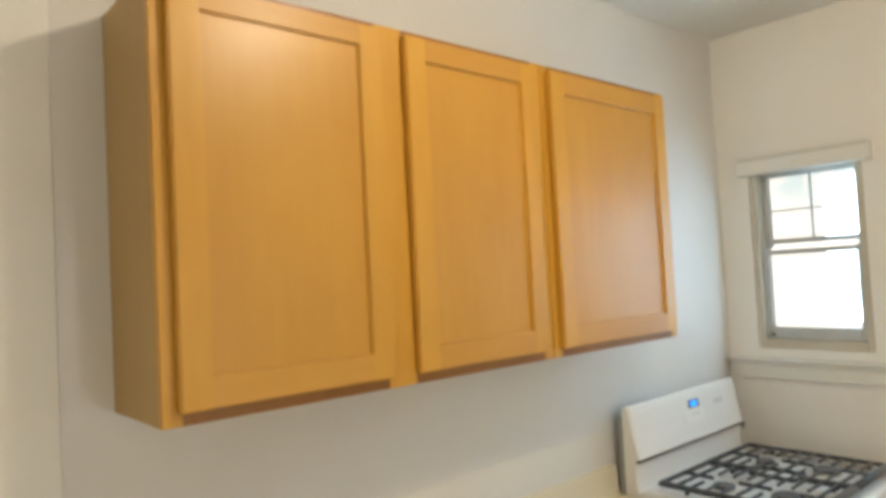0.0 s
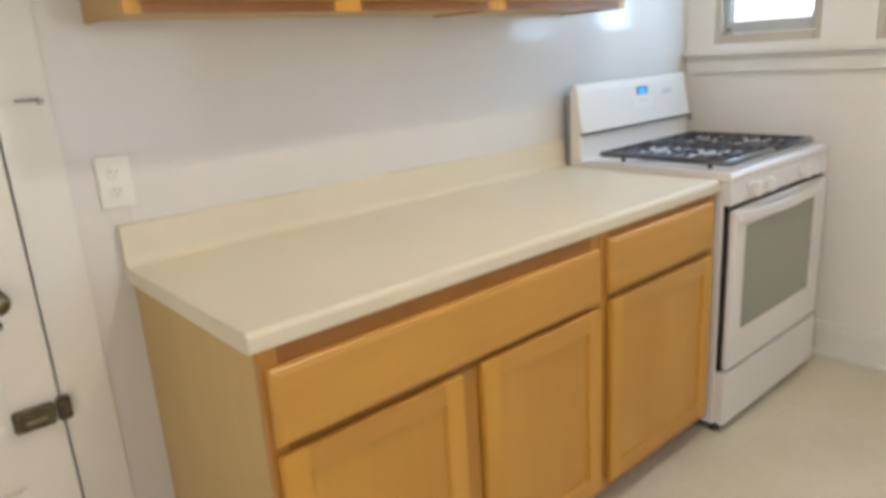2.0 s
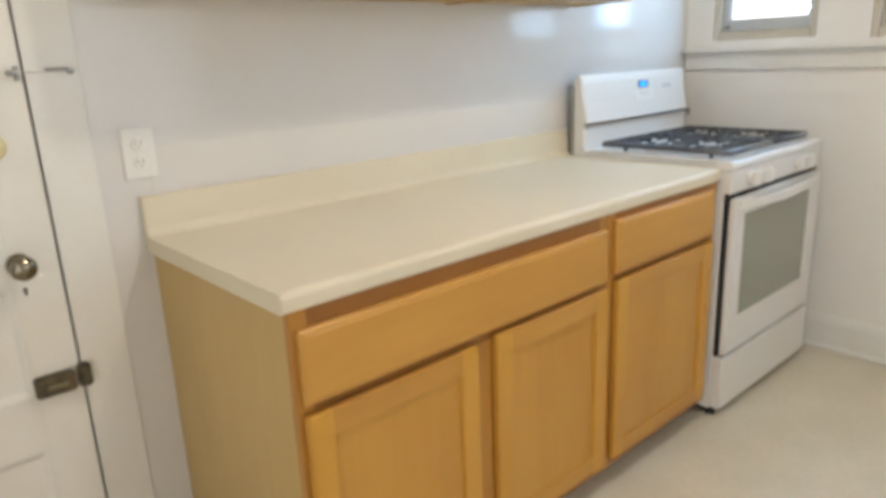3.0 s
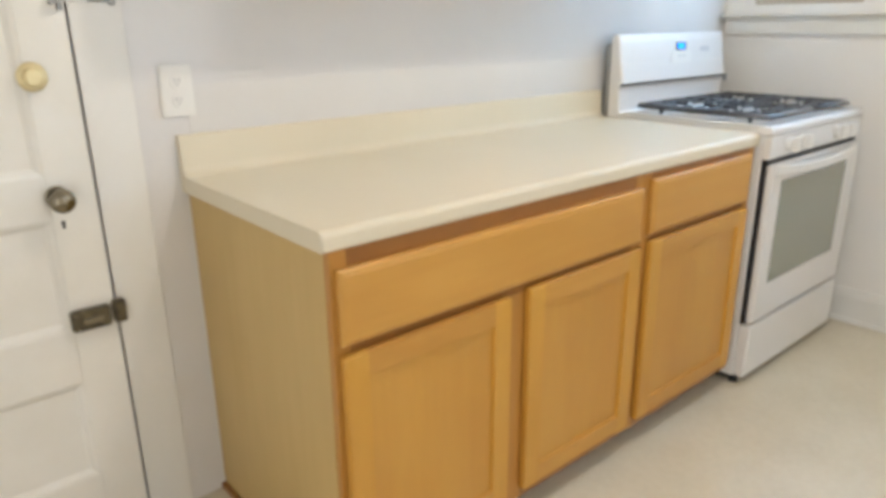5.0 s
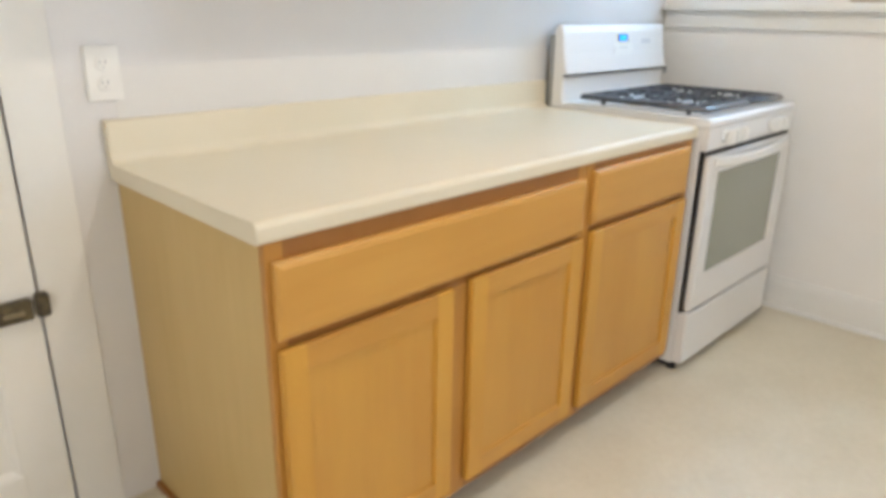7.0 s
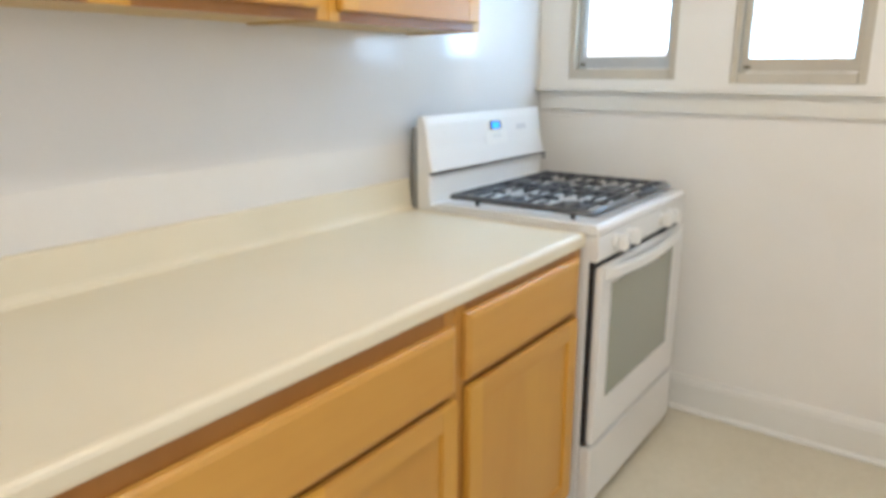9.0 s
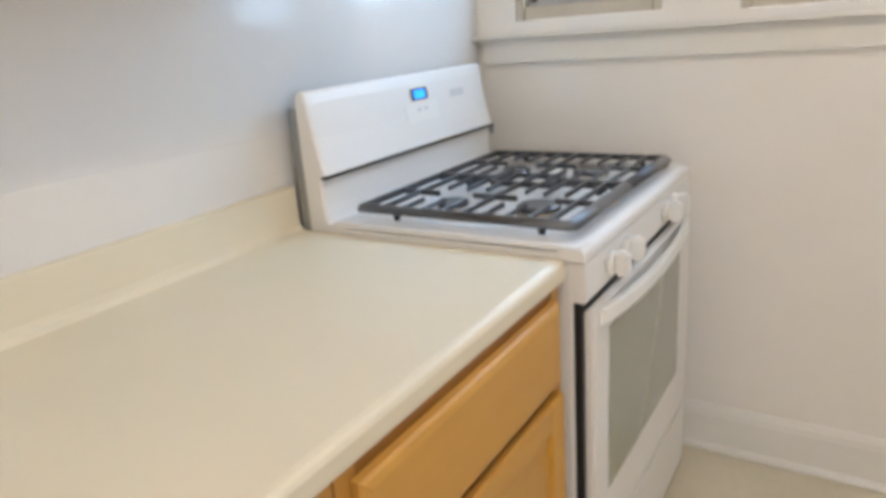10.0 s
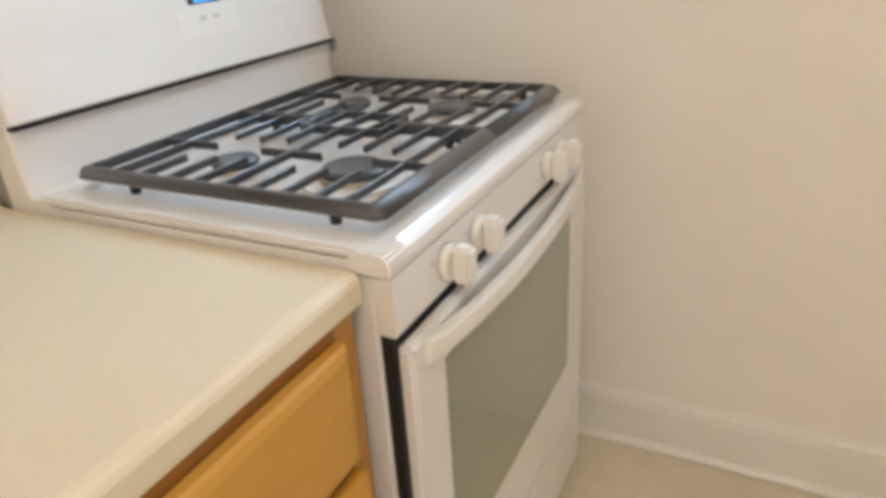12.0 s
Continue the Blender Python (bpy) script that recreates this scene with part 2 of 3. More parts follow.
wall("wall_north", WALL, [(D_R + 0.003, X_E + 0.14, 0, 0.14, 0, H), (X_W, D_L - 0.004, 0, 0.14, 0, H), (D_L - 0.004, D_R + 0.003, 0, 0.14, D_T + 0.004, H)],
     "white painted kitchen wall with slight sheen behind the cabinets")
W1 = (-0.575, -0.133, 1.327, 2.11)
W2 = (-1.206, -0.775, 1.315, 2.11)
wall("wall_east", WALL_LIT, [
    (X_E, X_E + 0.14, Y_S, W2[0], 0, H), (X_E, X_E + 0.14, W2[0], W2[1], 0, W2[2]), (X_E, X_E + 0.14, W2[0], W2[1], W2[3], H),
    (X_E, X_E + 0.14, W2[1], W1[0], 0, H), (X_E, X_E + 0.14, W1[0], W1[1], 0, W1[2]), (X_E, X_E + 0.14, W1[0], W1[1], W1[3], H),
    (X_E, X_E + 0.14, W1[1], 0.0, 0, H)], "white painted wall with two small windows")
# the openings in these two unseen walls are made for the fill lamps
wall("wall_south", WALL_LIT, [(X_W, -1.51, Y_S - 0.14, Y_S, 0, H), (-0.29, X_E + 0.14, Y_S - 0.14, Y_S, 0, H), (-1.51, -0.29, Y_S - 0.14, Y_S, 0, 0.89), (-1.51, -0.29, Y_S - 0.14, Y_S, 2.01, H)], "plain white painted wall")
wall("wall_west", WALL_LIT, [(X_W - 0.14, X_W, Y_S - 0.14, -2.39, 0, H), (X_W - 0.14, X_W, -1.41, 0.14, 0, H), (X_W - 0.14, X_W, -2.39, -1.41, 2.04, H)], "plain white painted wall")
wall("floor", FLOOR, [(X_W - 0.14, X_E + 0.14, Y_S - 0.14, 0.14, -0.1, 0)], "cream mottled sheet vinyl floor")
wall("ceiling", CEILING, [(X_W - 0.14, X_E + 0.14, Y_S - 0.14, 0.14, H, H + 0.1)], "plain white painted ceiling")

bm = bmesh.new()
prof = [(0.0, 0.0), (-0.018, 0.0), (-0.018, 0.115), (-0.014, 0.135), (-0.006, 0.148), (0.0, 0.150)]
a = [(X_E + y, z) for y, z in prof]
va = [bm.verts.new((x, -0.0, z)) for x, z in a]
vb = [bm.verts.new((x, Y_S, z)) for x, z in a]
for i in range(len(a)):
    bm.faces.new([va[i], vb[i], vb[(i + 1) % len(a)], va[(i + 1) % len(a)]])
bmesh.ops.recalc_face_normals(bm, faces=bm.faces[:])
part("baseboard", bm, TRIM, None, "white painted baseboard with a rounded top", "structure")
bm = bmesh.new()
t = bmesh.new()
n = 8
rows = []
for k in range(n + 1):
    ang = math.pi / 2 * k / n
    rows.append((X_E - 0.018 - 0.016 * math.cos(ang), 0.001 + 0.018 * math.sin(ang)))
rows = [(X_E - 0.018, 0.001)] + rows
va = [t.verts.new((x, 0.0, z)) for x, z in rows]
vb = [t.verts.new((x, Y_S, z)) for x, z in rows]
for i in range(len(rows) - 1):
    f = t.faces.new([va[i], vb[i], vb[i + 1], va[i + 1]])
    f.smooth = True
bmesh.ops.recalc_face_normals(t, faces=t.faces[:])
merge(bm, t)
part("trim", bm, TRIM, None, "white quarter-round moulding along the floor", "structure")

# window stool and apron that run along the whole window wall
bm = bmesh.new()
add_box(bm, X_E - 0.020, X_E, Y_S, -0.02, 1.203, 1.2765, 0.003)
add_box(bm, X_E - 0.052, X_E, Y_S, -0.004, 1.277, 1.290, 0.004)
part("window_sill", bm, TRIM, None, "white painted sill board running under both windows", "structure")


def window(name, w, lower, shade):
    y0, y1, z0, z1 = w
    xs = X_E + 0.004
    root = tagged(new(name), "small double-hung window with beige frame, bright daylight outside", "window", kind="structure")
    root.location = (X_E, (y0 + y1) / 2, z0)
    bpy.context.view_layer.update()
    fr = bmesh.new()
    s, b = 0.026, 0.040
    for d in ((y0, y0 + s, z0, z1), (y1 - s, y1, z0, z1), (y0 + s, y1 - s, z1 - s, z1), (y0 + s, y1 - s, z0, z0 + b)):
        add_box(fr, xs, xs + 0.12, d[0] + 0.001, d[1] - 0.001, d[2] + 0.001, d[3] - 0.001, 0.003)
    part("window_frame", fr, BEIGE, root)
    mid0, mid1 = 1.722, 1.79
    xa = xs + 0.030
    lo = bmesh.new()
    q = 0.024
    gy0, gy1 = y0 + s + 0.001, y1 - s - 0.001
    for d in ((gy0, gy0 + q, z0 + b, mid0 + 0.03), (gy1 - q, gy1, z0 + b, mid0 + 0.03), (gy0 + q, gy1 - q, z0 + b, z0 + b + 0.048), (gy0 + q, gy1 - q, mid0, mid0 + 0.022)):
        add_box(lo, xa, xa + 0.03, *d, 0.003)
    part("lower_sash", lo, SASH if shade else BEIGE, root, "blue-grey lower sash")
    up = bmesh.new()
    xb = xa + 0.033
    for d in ((gy0, gy0 + q, mid0 + 0.03, z1 - s), (gy1 - q, gy1, mid0 + 0.03, z1 - s), (gy0 + q, gy1 - q, z1 - s - 0.03, z1 - s), (gy0 + q, gy1 - q, mid0 + 0.045, mid0 + 0.068)):
        add_box(up, xb, xb + 0.03, *d, 0.003)
    part("upper_sash", up, SASH if shade else BEIGE, root, "blue-grey upper sash")
    if shade:
        mu = bmesh.new()
        ym = (gy0 + gy1) / 2
        add_box(mu, xb + 0.008, xb + 0.02, ym - 0.0045, ym + 0.0045, mid0 + 0.068, z1 - s - 0.03, 0.002)
        add_box(mu, xb + 0.008, xb + 0.02, gy0 + q, gy1 - q, 1.907, 1.913, 0.002)
        part("muntin", mu, SASH, root)
    for nm, x, za, zb in (("pane", xa + 0.013, z0 + b + 0.04, mid0 + 0.01), ("pane", xb + 0.004, mid0 + 0.06, z1 - s - 0.02)):
        g = bmesh.new()
        add_box(g, x, x + 0.003, gy0 + q - 0.004, gy1 - q + 0.004, za, zb)
        ob = part(nm, g, GLASS, root)
        ob.visible_shadow = False
    la = bmesh.new()
    add_box(la, xa - 0.012, xa, gy1 - 0.035, gy1 - 0.012, z0 + b + 0.012, z0 + b + 0.022, 0.003)
    part("catch", la, BRONZE, root, "small dark metal sash catch")
    return root


SASH = paint("blue_grey_sash_paint", (0.52, 0.54, 0.54), (0.46, 0.48, 0.49), 0.4, 0.2, 8.0, 60)
window("window_1", W1, 0, True)
window("window_2", W2, 0, False)


def roller_shade(w, label):
    y0, y1 = w[0] - 0.038, w[1] + 0.030
    z = 2.066
    root = thing("roller_shade", (X_E - 0.02, (y0 + y1) / 2, z), label, "window shade", "shades over the windows")
    box_part("headrail", SHADE, root, (X_E - 0.040, X_E, y0, y1, z, z + 0.072), 0.006)
    box_part("valance_strip", WHITE_PLASTIC, root, (X_E - 0.046, X_E - 0.041, y0 + 0.002, y1 - 0.002, z + 0.004, z + 0.058), 0.002, "pale ribbed valance strip")
    box_part("end_cap", WHITE_PLASTIC, root, (X_E - 0.042, X_E, y0 - 0.004, y0, z, z + 0.072), 0.001)
    box_part("end_cap", WHITE_PLASTIC, root, (X_E - 0.042, X_E, y1, y1 + 0.004, z, z + 0.072), 0.001)
    return root


roller_shade(W1, "raised off-white window shade above the window by the stove")
roller_shade(W2, "raised off-white window shade above the second window")

bm = bmesh.new()
add_box(bm, 12.0, 12.1, -14, 10, -1.1, 9)
part("backdrop", bm, OUT, None, "bright hazy daylight with blurred trees", "structure")
bm = bmesh.new()
add_box(bm, -300.0, 400.0, -300, 300, -1.2, -1.0)
part("ground", bm, plain("yard_ground", (0.25, 0.25, 0.2), 0.9), None, "bare pale yard outside the house", "structure")

bm = bmesh.new()
BAND = [(0.003, 0.9), (-0.0018, 0.9), (-0.0018, 1.1295), (-0.0012, 1.1302), (0.003, 1.1302)]
rows = [[bm.verts.new((x, y, z)) for y, z in BAND] for x in (-1.612, -0.004)]
for i in range(len(BAND)):
    j = (i + 1) % len(BAND)
    bm.faces.new([rows[0][i], rows[0][j], rows[1][j], rows[1][i]])
for r in rows:
    bm.faces.new(r)
bmesh.ops.recalc_face_normals(bm, faces=bm.faces[:])
part("trim", bm, BANDP, None, "slightly raised cream-white painted strip of wall above the backsplash", "structure")

# ---- back door ----
root = tagged(new("door_1"), "white painted panelled back door, closed", "door", kind="structure")
root.location = (D_L, 0, 0)
bpy.context.view_layer.update()
YF, YB = 0.000, 0.040
ST = 0.098
panels = [(0.190, 0.450), (0.585, 0.855), (0.952, 1.93)]
bm = bmesh.new()
add_box(bm, D_L, D_L + ST, YF, YB, 0.008, D_T, 0.002)
add_box(bm, D_R - ST, D_R, YF, YB, 0.008, D_T, 0.002)
edges = [0.008] + [v for p in panels for v in p] + [D_T]
for k in range(0, len(edges), 2):
    add_box(bm, D_L + ST, D_R - ST, YF, YB, edges[k], edges[k + 1])
part("door_frame_member", bm, DOORP, root)
for z0, z1 in panels:
    bm = bmesh.new()
    x0, x1 = D_L + ST, D_R - ST
    ring = [(0.0, YF + 0.001), (0.007, YF + 0.003), (0.016, YF + 0.010), (0.020, YF + 0.013)]
    loops = []
    for inset, y in ring:
        loops.append([bm.verts.new(c) for c in ((x0 + inset, y, z0 + inset), (x1 - inset, y, z0 + inset), (x1 - inset, y, z1 - inset), (x0 + inset, y, z1 - inset))])
    for p, q in zip(loops, loops[1:]):
        for i in range(4):
            bm.faces.new([p[i], p[(i + 1) % 4], q[(i + 1) % 4], q[i]])
    bm.faces.new(loops[-1])
    bmesh.ops.recalc_face_normals(bm, faces=bm.faces[:])
    add_box(bm, x0, x1, YF + 0.016, YB - 0.004, z0, z1)
    part("door_panel", bm, DOORP, root)

bm = bmesh.new()
CX0, CX1 = D_R + 0.0025, -1.732
add_box(bm, CX0, CX1, -0.0050, 0.0, 0.0, H - 0.004, 0.0025)
add_box(bm, D_L - 0.118, D_L - 0.005, -0.0050, 0.0, 0.0, H - 0.004, 0.0025)
add_box(bm, D_L - 0.005, D_R + 0.0025, -0.0050, 0.0, D_T + 0.005, D_T + 0.07, 0.001)
part("door_casing", bm, TRIM, None, "white painted flat door casing", "structure")


def knob_set():
    k = thing("door_knob", (-1.926, 0, 0.905), "dark antique brass round knob on the white door", "door knob")
    bm = bmesh.new()
    add_cyl(bm, (-1.926, -0.004, 0.905), 0.026, 0.023, 0.008, "y", 32, 0.002)
    part("rose", bm, DARKBRASS, k)
    bm = bmesh.new()
    add_cyl(bm, (-1.926, -0.022, 0.905), 0.010, 0.010, 0.030, "y", 20)
    part("neck", bm, DARKBRASS, k)
    bm = bmesh.new()
    add_ball(bm, (-1.926, -0.052, 0.905), 0.027, (1, 0.72, 1))
    part("knob", bm, DARKBRASS, k)
    e = thing("keyhole_plate", (-1.923, 0, 0.84), "small dark keyhole under the door knob", "keyhole")
    bm = bmesh.new()
    add_cyl(bm, (-1.923, -0.001, 0.845), 0.0045, 0.0045, 0.003, "y", 16)
    add_box(bm, -1.9255, -1.9205, -0.0024, 0.0, 0.832, 0.844)
    part("keyhole", bm, BLACK, e)
    d = thing("deadbolt", (-1.926, 0, 1.164), "polished brass round deadbolt on the white door", "lock")
    bm = bmesh.new()
    add_cyl(bm, (-1.931, -0.006, 1.164), 0.031, 0.028, 0.012, "y", 36, 0.003)
    part("rose", bm, BRASS, d)
    bm = bmesh.new()
    add_cyl(bm, (-1.931, -0.017, 1.164), 0.022, 0.019, 0.012, "y", 32, 0.003)
    part("cylinder", bm, BRASS, d)
    bm = bmesh.new()
    add_box(bm, -1.948, -1.914, -0.034, -0.022, 1.159, 1.170, 0.003)
    part("thumb_turn", bm, BRASS, d)


knob_set()
la = thing("rim_latch", (-1.89, 0, 0.62), "worn dark bronze surface latch on the door edge", "latch")
box_part("case", BRONZE, la, (-1.948, -1.862, -0.024, 0.0, 0.586, 0.636), 0.004)
box_part("slide", DARKBRASS, la, (-1.925, -1.880, -0.030, -0.0235, 0.603, 0.618), 0.002, "rubbed brass slide knob")
box_part("keeper", BRONZE, la, (-1.856, -1.828, -0.030, -0.0072, 0.588, 0.644), 0.004, "worn bronze keeper on the casing")
for z in (0.594, 0.629):
    bm = bmesh.new()
    add_cyl(bm, (-1.938, -0.0255, z), 0.004, 0.004, 0.005, "y", 12)
    part("screw", bm, DARKBRASS, la)

hk = thing("hook_and_eye", (-1.80, 0, 1.312), "white painted hook and eye across the door gap", "door hook")
bm = bmesh.new()
add_cyl(bm, (-1.812, -0.020, 1.314), 0.0022, 0.0022, 0.118, "x", 12)
part("hook_rod", bm, TRIM, hk)
bm = bmesh.new()
add_cyl(bm, (-1.754, -0.012, 1.312), 0.006, 0.006, 0.016, "y", 16, 0.002)
add_cyl(bm, (-1.782, -0.020, 1.316), 0.0036, 0.0036, 0.045, "x", 12)
part("eye", bm, STEEL, hk, "bare steel eye")
bm = bmesh.new()
add_cyl(bm, (-1.872, -0.015, 1.312), 0.006, 0.006, 0.030, "y", 16, 0.002)
add_box(bm, -1.862, -1.852, -0.010, 0.0, 1.296, 1.326, 0.002)
part("staple", bm, STEEL, hk)

o = thing("wall_outlet", (-1.634, 0, 1.116), "white duplex wall outlet above the backsplash", "outlet")
box_part("cover_plate", WHITE_PLASTIC, o, (-1.673, -1.595, -0.008, 0.0, 1.055, 1.177), 0.003)
for z in (1.094, 1.138):
    bm = bmesh.new()
    add_cyl(bm, (-1.634, -0.0095, z), 0.0165, 0.016, 0.003, "y", 24, 0.001)
    sock = part("socket", bm, WHITE_PLASTIC, o)
    bm = bmesh.new()
    for dx in (-0.006, 0.006):
        add_box(bm, -1.634 + dx - 0.0012, -1.634 + dx + 0.0012, -0.0118, -0.0112, z - 0.001, z + 0.007)
    add_cyl(bm, (-1.634, -0.0115, z - 0.008), 0.0022, 0.0022, 0.0006, "y", 10)
    part("slot", bm, SLOT, sock)


# ---- cabinets ----
def panel_door(name, root, x0, x1, z0, z1, yf, thick=0.020, stile=0.060, recess=0.0085, rail=0.0):
    """A framed door with a flat recessed panel; its front face lies at y = yf."""
    bm = bmesh.new()
    yb = yf + thick
    top = stile - rail
    add_box(bm, x0 + stile - 0.004, x1 - stile + 0.004, yf + recess, yf + thick - 0.004, z0 + stile - 0.004, z1 - top + 0.004)
    d = part(name, bm, MAPLE_P, root)
    for xa, xb in ((x0, x0 + stile), (x1 - stile, x1)):
        bm = bmesh.new()
        add_box(bm, xa, xb, yf, yb, z0, z1, 0.0034, 3)
        part("stile", bm, MAPLE, d)
    for za, zb in ((z0 + 0.0004, z0 + stile), (z1 - top, z1 - 0.0004)):
        bm = bmesh.new()
        add_box(bm, x0 + stile - 0.014, x1 - stile + 0.014, yf + 0.0006, yb, za, zb, 0.0034, 3)
        part("rail", bm, MAPLE_X, d)
    return d


def drawer_front(root, x0, x1, z0, z1, yf, thick=0.020):
    bm = bmesh.new()
    yb = yf + thick
    loops = []
    for inset, y in ((0.0, yb), (0.0, yf + 0.008), (0.004, yf + 0.003), (0.014, yf)):
        loops.append([bm.verts.new(c) for c in ((x0 + inset, y, z0 + inset), (x1 - inset, y, z0 + inset), (x1 - inset, y, z1 - inset), (x0 + inset, y, z1 - inset))])
    for p, q in zip(loops, loops[1:]):
        for i in range(4):
            bm.faces.new([p[i], p[(i + 1) % 4], q[(i + 1) % 4], q[i]])
    bm.faces.new(loops[-1])
    bm.faces.new(list(reversed(loops[0])))
    bmesh.ops.recalc_face_normals(bm, faces=bm.faces[:])
    return part("drawer_front", bm, MAPLE_X, root)


def face_frame(root, x0, x1, z0, z1, yf, stiles, rails, th=0.019, mat=None):
    for a, b in stiles:
        box_part("frame_stile", mat or MAPLE_S_SHADED, root, (a, b, yf, yf + th, z0, z1), 0.001)
    for xa, xb, a, b in rails:
        box_part("frame_rail", MAPLE_F_SHADED, root, (xa, xb, yf + 0.0006, yf + th, a, b), 0)


def wall_cabinet(x0, x1, doors, label):
    z0, z1, yf = 1.469, 2.272, -0.272
    root = thing("wall_cabinet", ((x0 + x1) / 2, 0, z0), label, "kitchen cabinet", "wall cabinets over the counter")
    for a in (x0, x1 - 0.014):
        box_part("side_panel", SIDE_SHADED, root, (a, a + 0.014, yf + 0.019, -0.0005, z0, z1), 0.001)
    box_part("bottom_panel", SIDE, root, (x0 + 0.014, x1 - 0.014, yf + 0.019, -0.0005, z0 + 0.006, z0 + 0.020), 0)
    box_part("top_panel", SIDE, root, (x0 + 0.014, x1 - 0.014, yf + 0.019, -0.0005, z1 - 0.020, z1 - 0.006), 0)
    st = [(x0, x0 + 0.036), (x1 - 0.036, x1)]
    if len(doors) == 2:
        m = (doors[0][1] + doors[1][0]) / 2
        st.append((m - 0.038, m + 0.038))
    st.sort()
    rails = []
    for (a, b), (c, d) in zip(st, st[1:]):
        rails += [(b, c, z0, z0 + 0.040), (b, c, z1 - 0.040, z1)]
    face_frame(root, x0, x1, z0, z1, yf, st, rails, mat=MAPLE)
    for a, b, r in doors:
        panel_door("door", root, a, b, 1.493, 2.256, yf - 0.0215, 0.020, rail=r)
    return root


wall_cabinet(-1.634, -0.600, [(-1.608, -1.146, 0.012), (-1.078, -0.637, 0.004)], "honey maple double wall cabinet with two closed shaker doors")
wall_cabinet(-0.598, 0.028, [(-0.576, -0.002, -0.004)], "honey maple single wall cabinet beside the stove")


def base_cabinet(x0, x1, doors, drawer, end, label):
    z0, z1, yf = 0.066, 0.872, -0.650
    root = thing("base_cabinet", ((x0 + x1) / 2, -0.3, 0), label, "kitchen cabinet", "base cabinets under the counter")
    for a in (x0, x1 - 0.016):
        bm = bmesh.new()
        add_profile(bm, [(-0.0005, 0.0), (-0.0005, z1), (yf + 0.019, z1), (yf + 0.019, z0), (-0.585, z0), (-0.585, 0.0)], a, a + 0.016)
        part("side_panel", bm, SIDE, root)
    box_part("bottom_panel", SIDE, root, (x0 + 0.016, x1 - 0.016, -0.585, -0.0005, z0, z0 + 0.016), 0)
    box_part("toe_kick", MAPLE_F_SHADED, root, (x0 + 0.016, x1 - 0.016, -0.585, -0.570, 0.0, z0), 0)
    st = [(x0, x0 + 0.038), (x1 - 0.038, x1)]
    if len(doors) == 2:
        m = (doors[0][1] + doors[1][0]) / 2
        box_part("frame_stile", MAPLE_S_SHADED, root, (m - 0.038, m + 0.038, yf, yf + 0.019, z0, 0.6545), 0.001)
        rails = [(st[0][1], m - 0.038, z0, z0 + 0.036), (m + 0.038, st[1][0], z0, z0 + 0.036)]
    else:
        rails = [(st[0][1], st[1][0], z0, z0 + 0.036)]
    rails += [(st[0][1], st[1][0], z1 - 0.045, z1), (st[0][1], st[1][0], 0.655, 0.705)]
    if end:
        bm = bmesh.new()
        add_profile(bm, [(-0.0006, 0.0), (-0.0006, 0.016), (-0.560, 0.016), (-0.575, 0.008), (-0.575, 0.0)], x0 - 0.013, x0 - 0.0006)
        part("shoe_strip", bm, MAPLE_F_SHADED, root, "dark brown strip along the floor")
    face_frame(root, x0, x1, z0, z1, yf, st, rails)
    drawer_front(root, drawer[0], drawer[1], drawer[2], drawer[3], yf - 0.0215)
    for a, b, top in doors:
        panel_door("door", root, a, b, 0.100, top, yf - 0.0215, 0.020, 0.058)
    return root


base_cabinet(-1.634, -0.636, [(-1.624, -1.166, 0.662), (-1.106, -0.650, 0.667)], (-1.624, -0.654, 0.682, 0.836), True, "honey maple base cabinet with one wide drawer front and two doors")
base_cabinet(-0.634, -0.012, [(-0.604, -0.046, 0.676)], (-0.610, -0.050, 0.696, 0.853), False, "honey maple base cabinet with a drawer and door beside the stove")

# ---- countertop ----
ct = thing("countertop", (-0.8, -0.3, 0.873), "cream laminate countertop with rolled front edge and low backsplash", "countertop")
bm = bmesh.new()
yF = -0.659
outline = [(-0.001, 0.873), (-0.001, 1.012), (-0.018, 1.012), (-0.021, 1.009), (-0.0225, 0.935), (-0.026, 0.922), (-0.036, 0.9135), (-0.060, 0.9125), (yF + 0.050, 0.9125), (yF + 0.030, 0.9135),
           (yF + 0.016, 0.9138), (yF + 0.008, 0.9118), (yF + 0.003, 0.908), (yF, 0.902), (yF, 0.882), (yF + 0.0012, 0.8755), (yF + 0.005, 0.8725), (yF + 0.020, 0.8725)]
add_profile(bm, outline, -1.647, 0.0, True)
for f in bm.faces:
    f.smooth = False
part("top", bm, LAMINATE, ct)
bm = bmesh.new()
add_profile(bm, [(y * 0.9995, z) for y, z in outline], -1.6505, -1.6475)
part("end_cap", bm, LAMINATE, ct)

# ---- stove ----
stv = thing("gas_stove", (0.39, -0.35, 0), "white enamel gas stove with black grates and oven door", "stove")
SX0, SX1 = 0.008, 0.774
bm = bmesh.new()
add_box(bm, SX0, SX1, -0.668, -0.050, 0.030, 0.9065, 0.003)
part("body", bm, ENAMEL, stv)
box_part("plinth", BLACK, stv, (SX0 + 0.010, SX1 - 0.010, -0.672, -0.10, 0.012, 0.030), 0.002)
for x in (SX0 + 0.03, SX1 - 0.03):
    for y in (-0.66, -0.08):
        bm = bmesh.new()
        add_cyl(bm, (x, y, 0.006), 0.018, 0.014, 0.012, "z", 16)
        part("foot", bm, BLACK, stv)
dr = box_part("storage_drawer", ENAMEL, stv, (SX0 + 0.003, SX1 - 0.003, -0.706, -0.669, 0.034, 0.234), 0.005)
box_part("door_gasket", BLACK, stv, (SX0 + 0.004, SX1 - 0.004, -0.6835, -0.669, 0.240, 0.826), 0.001)
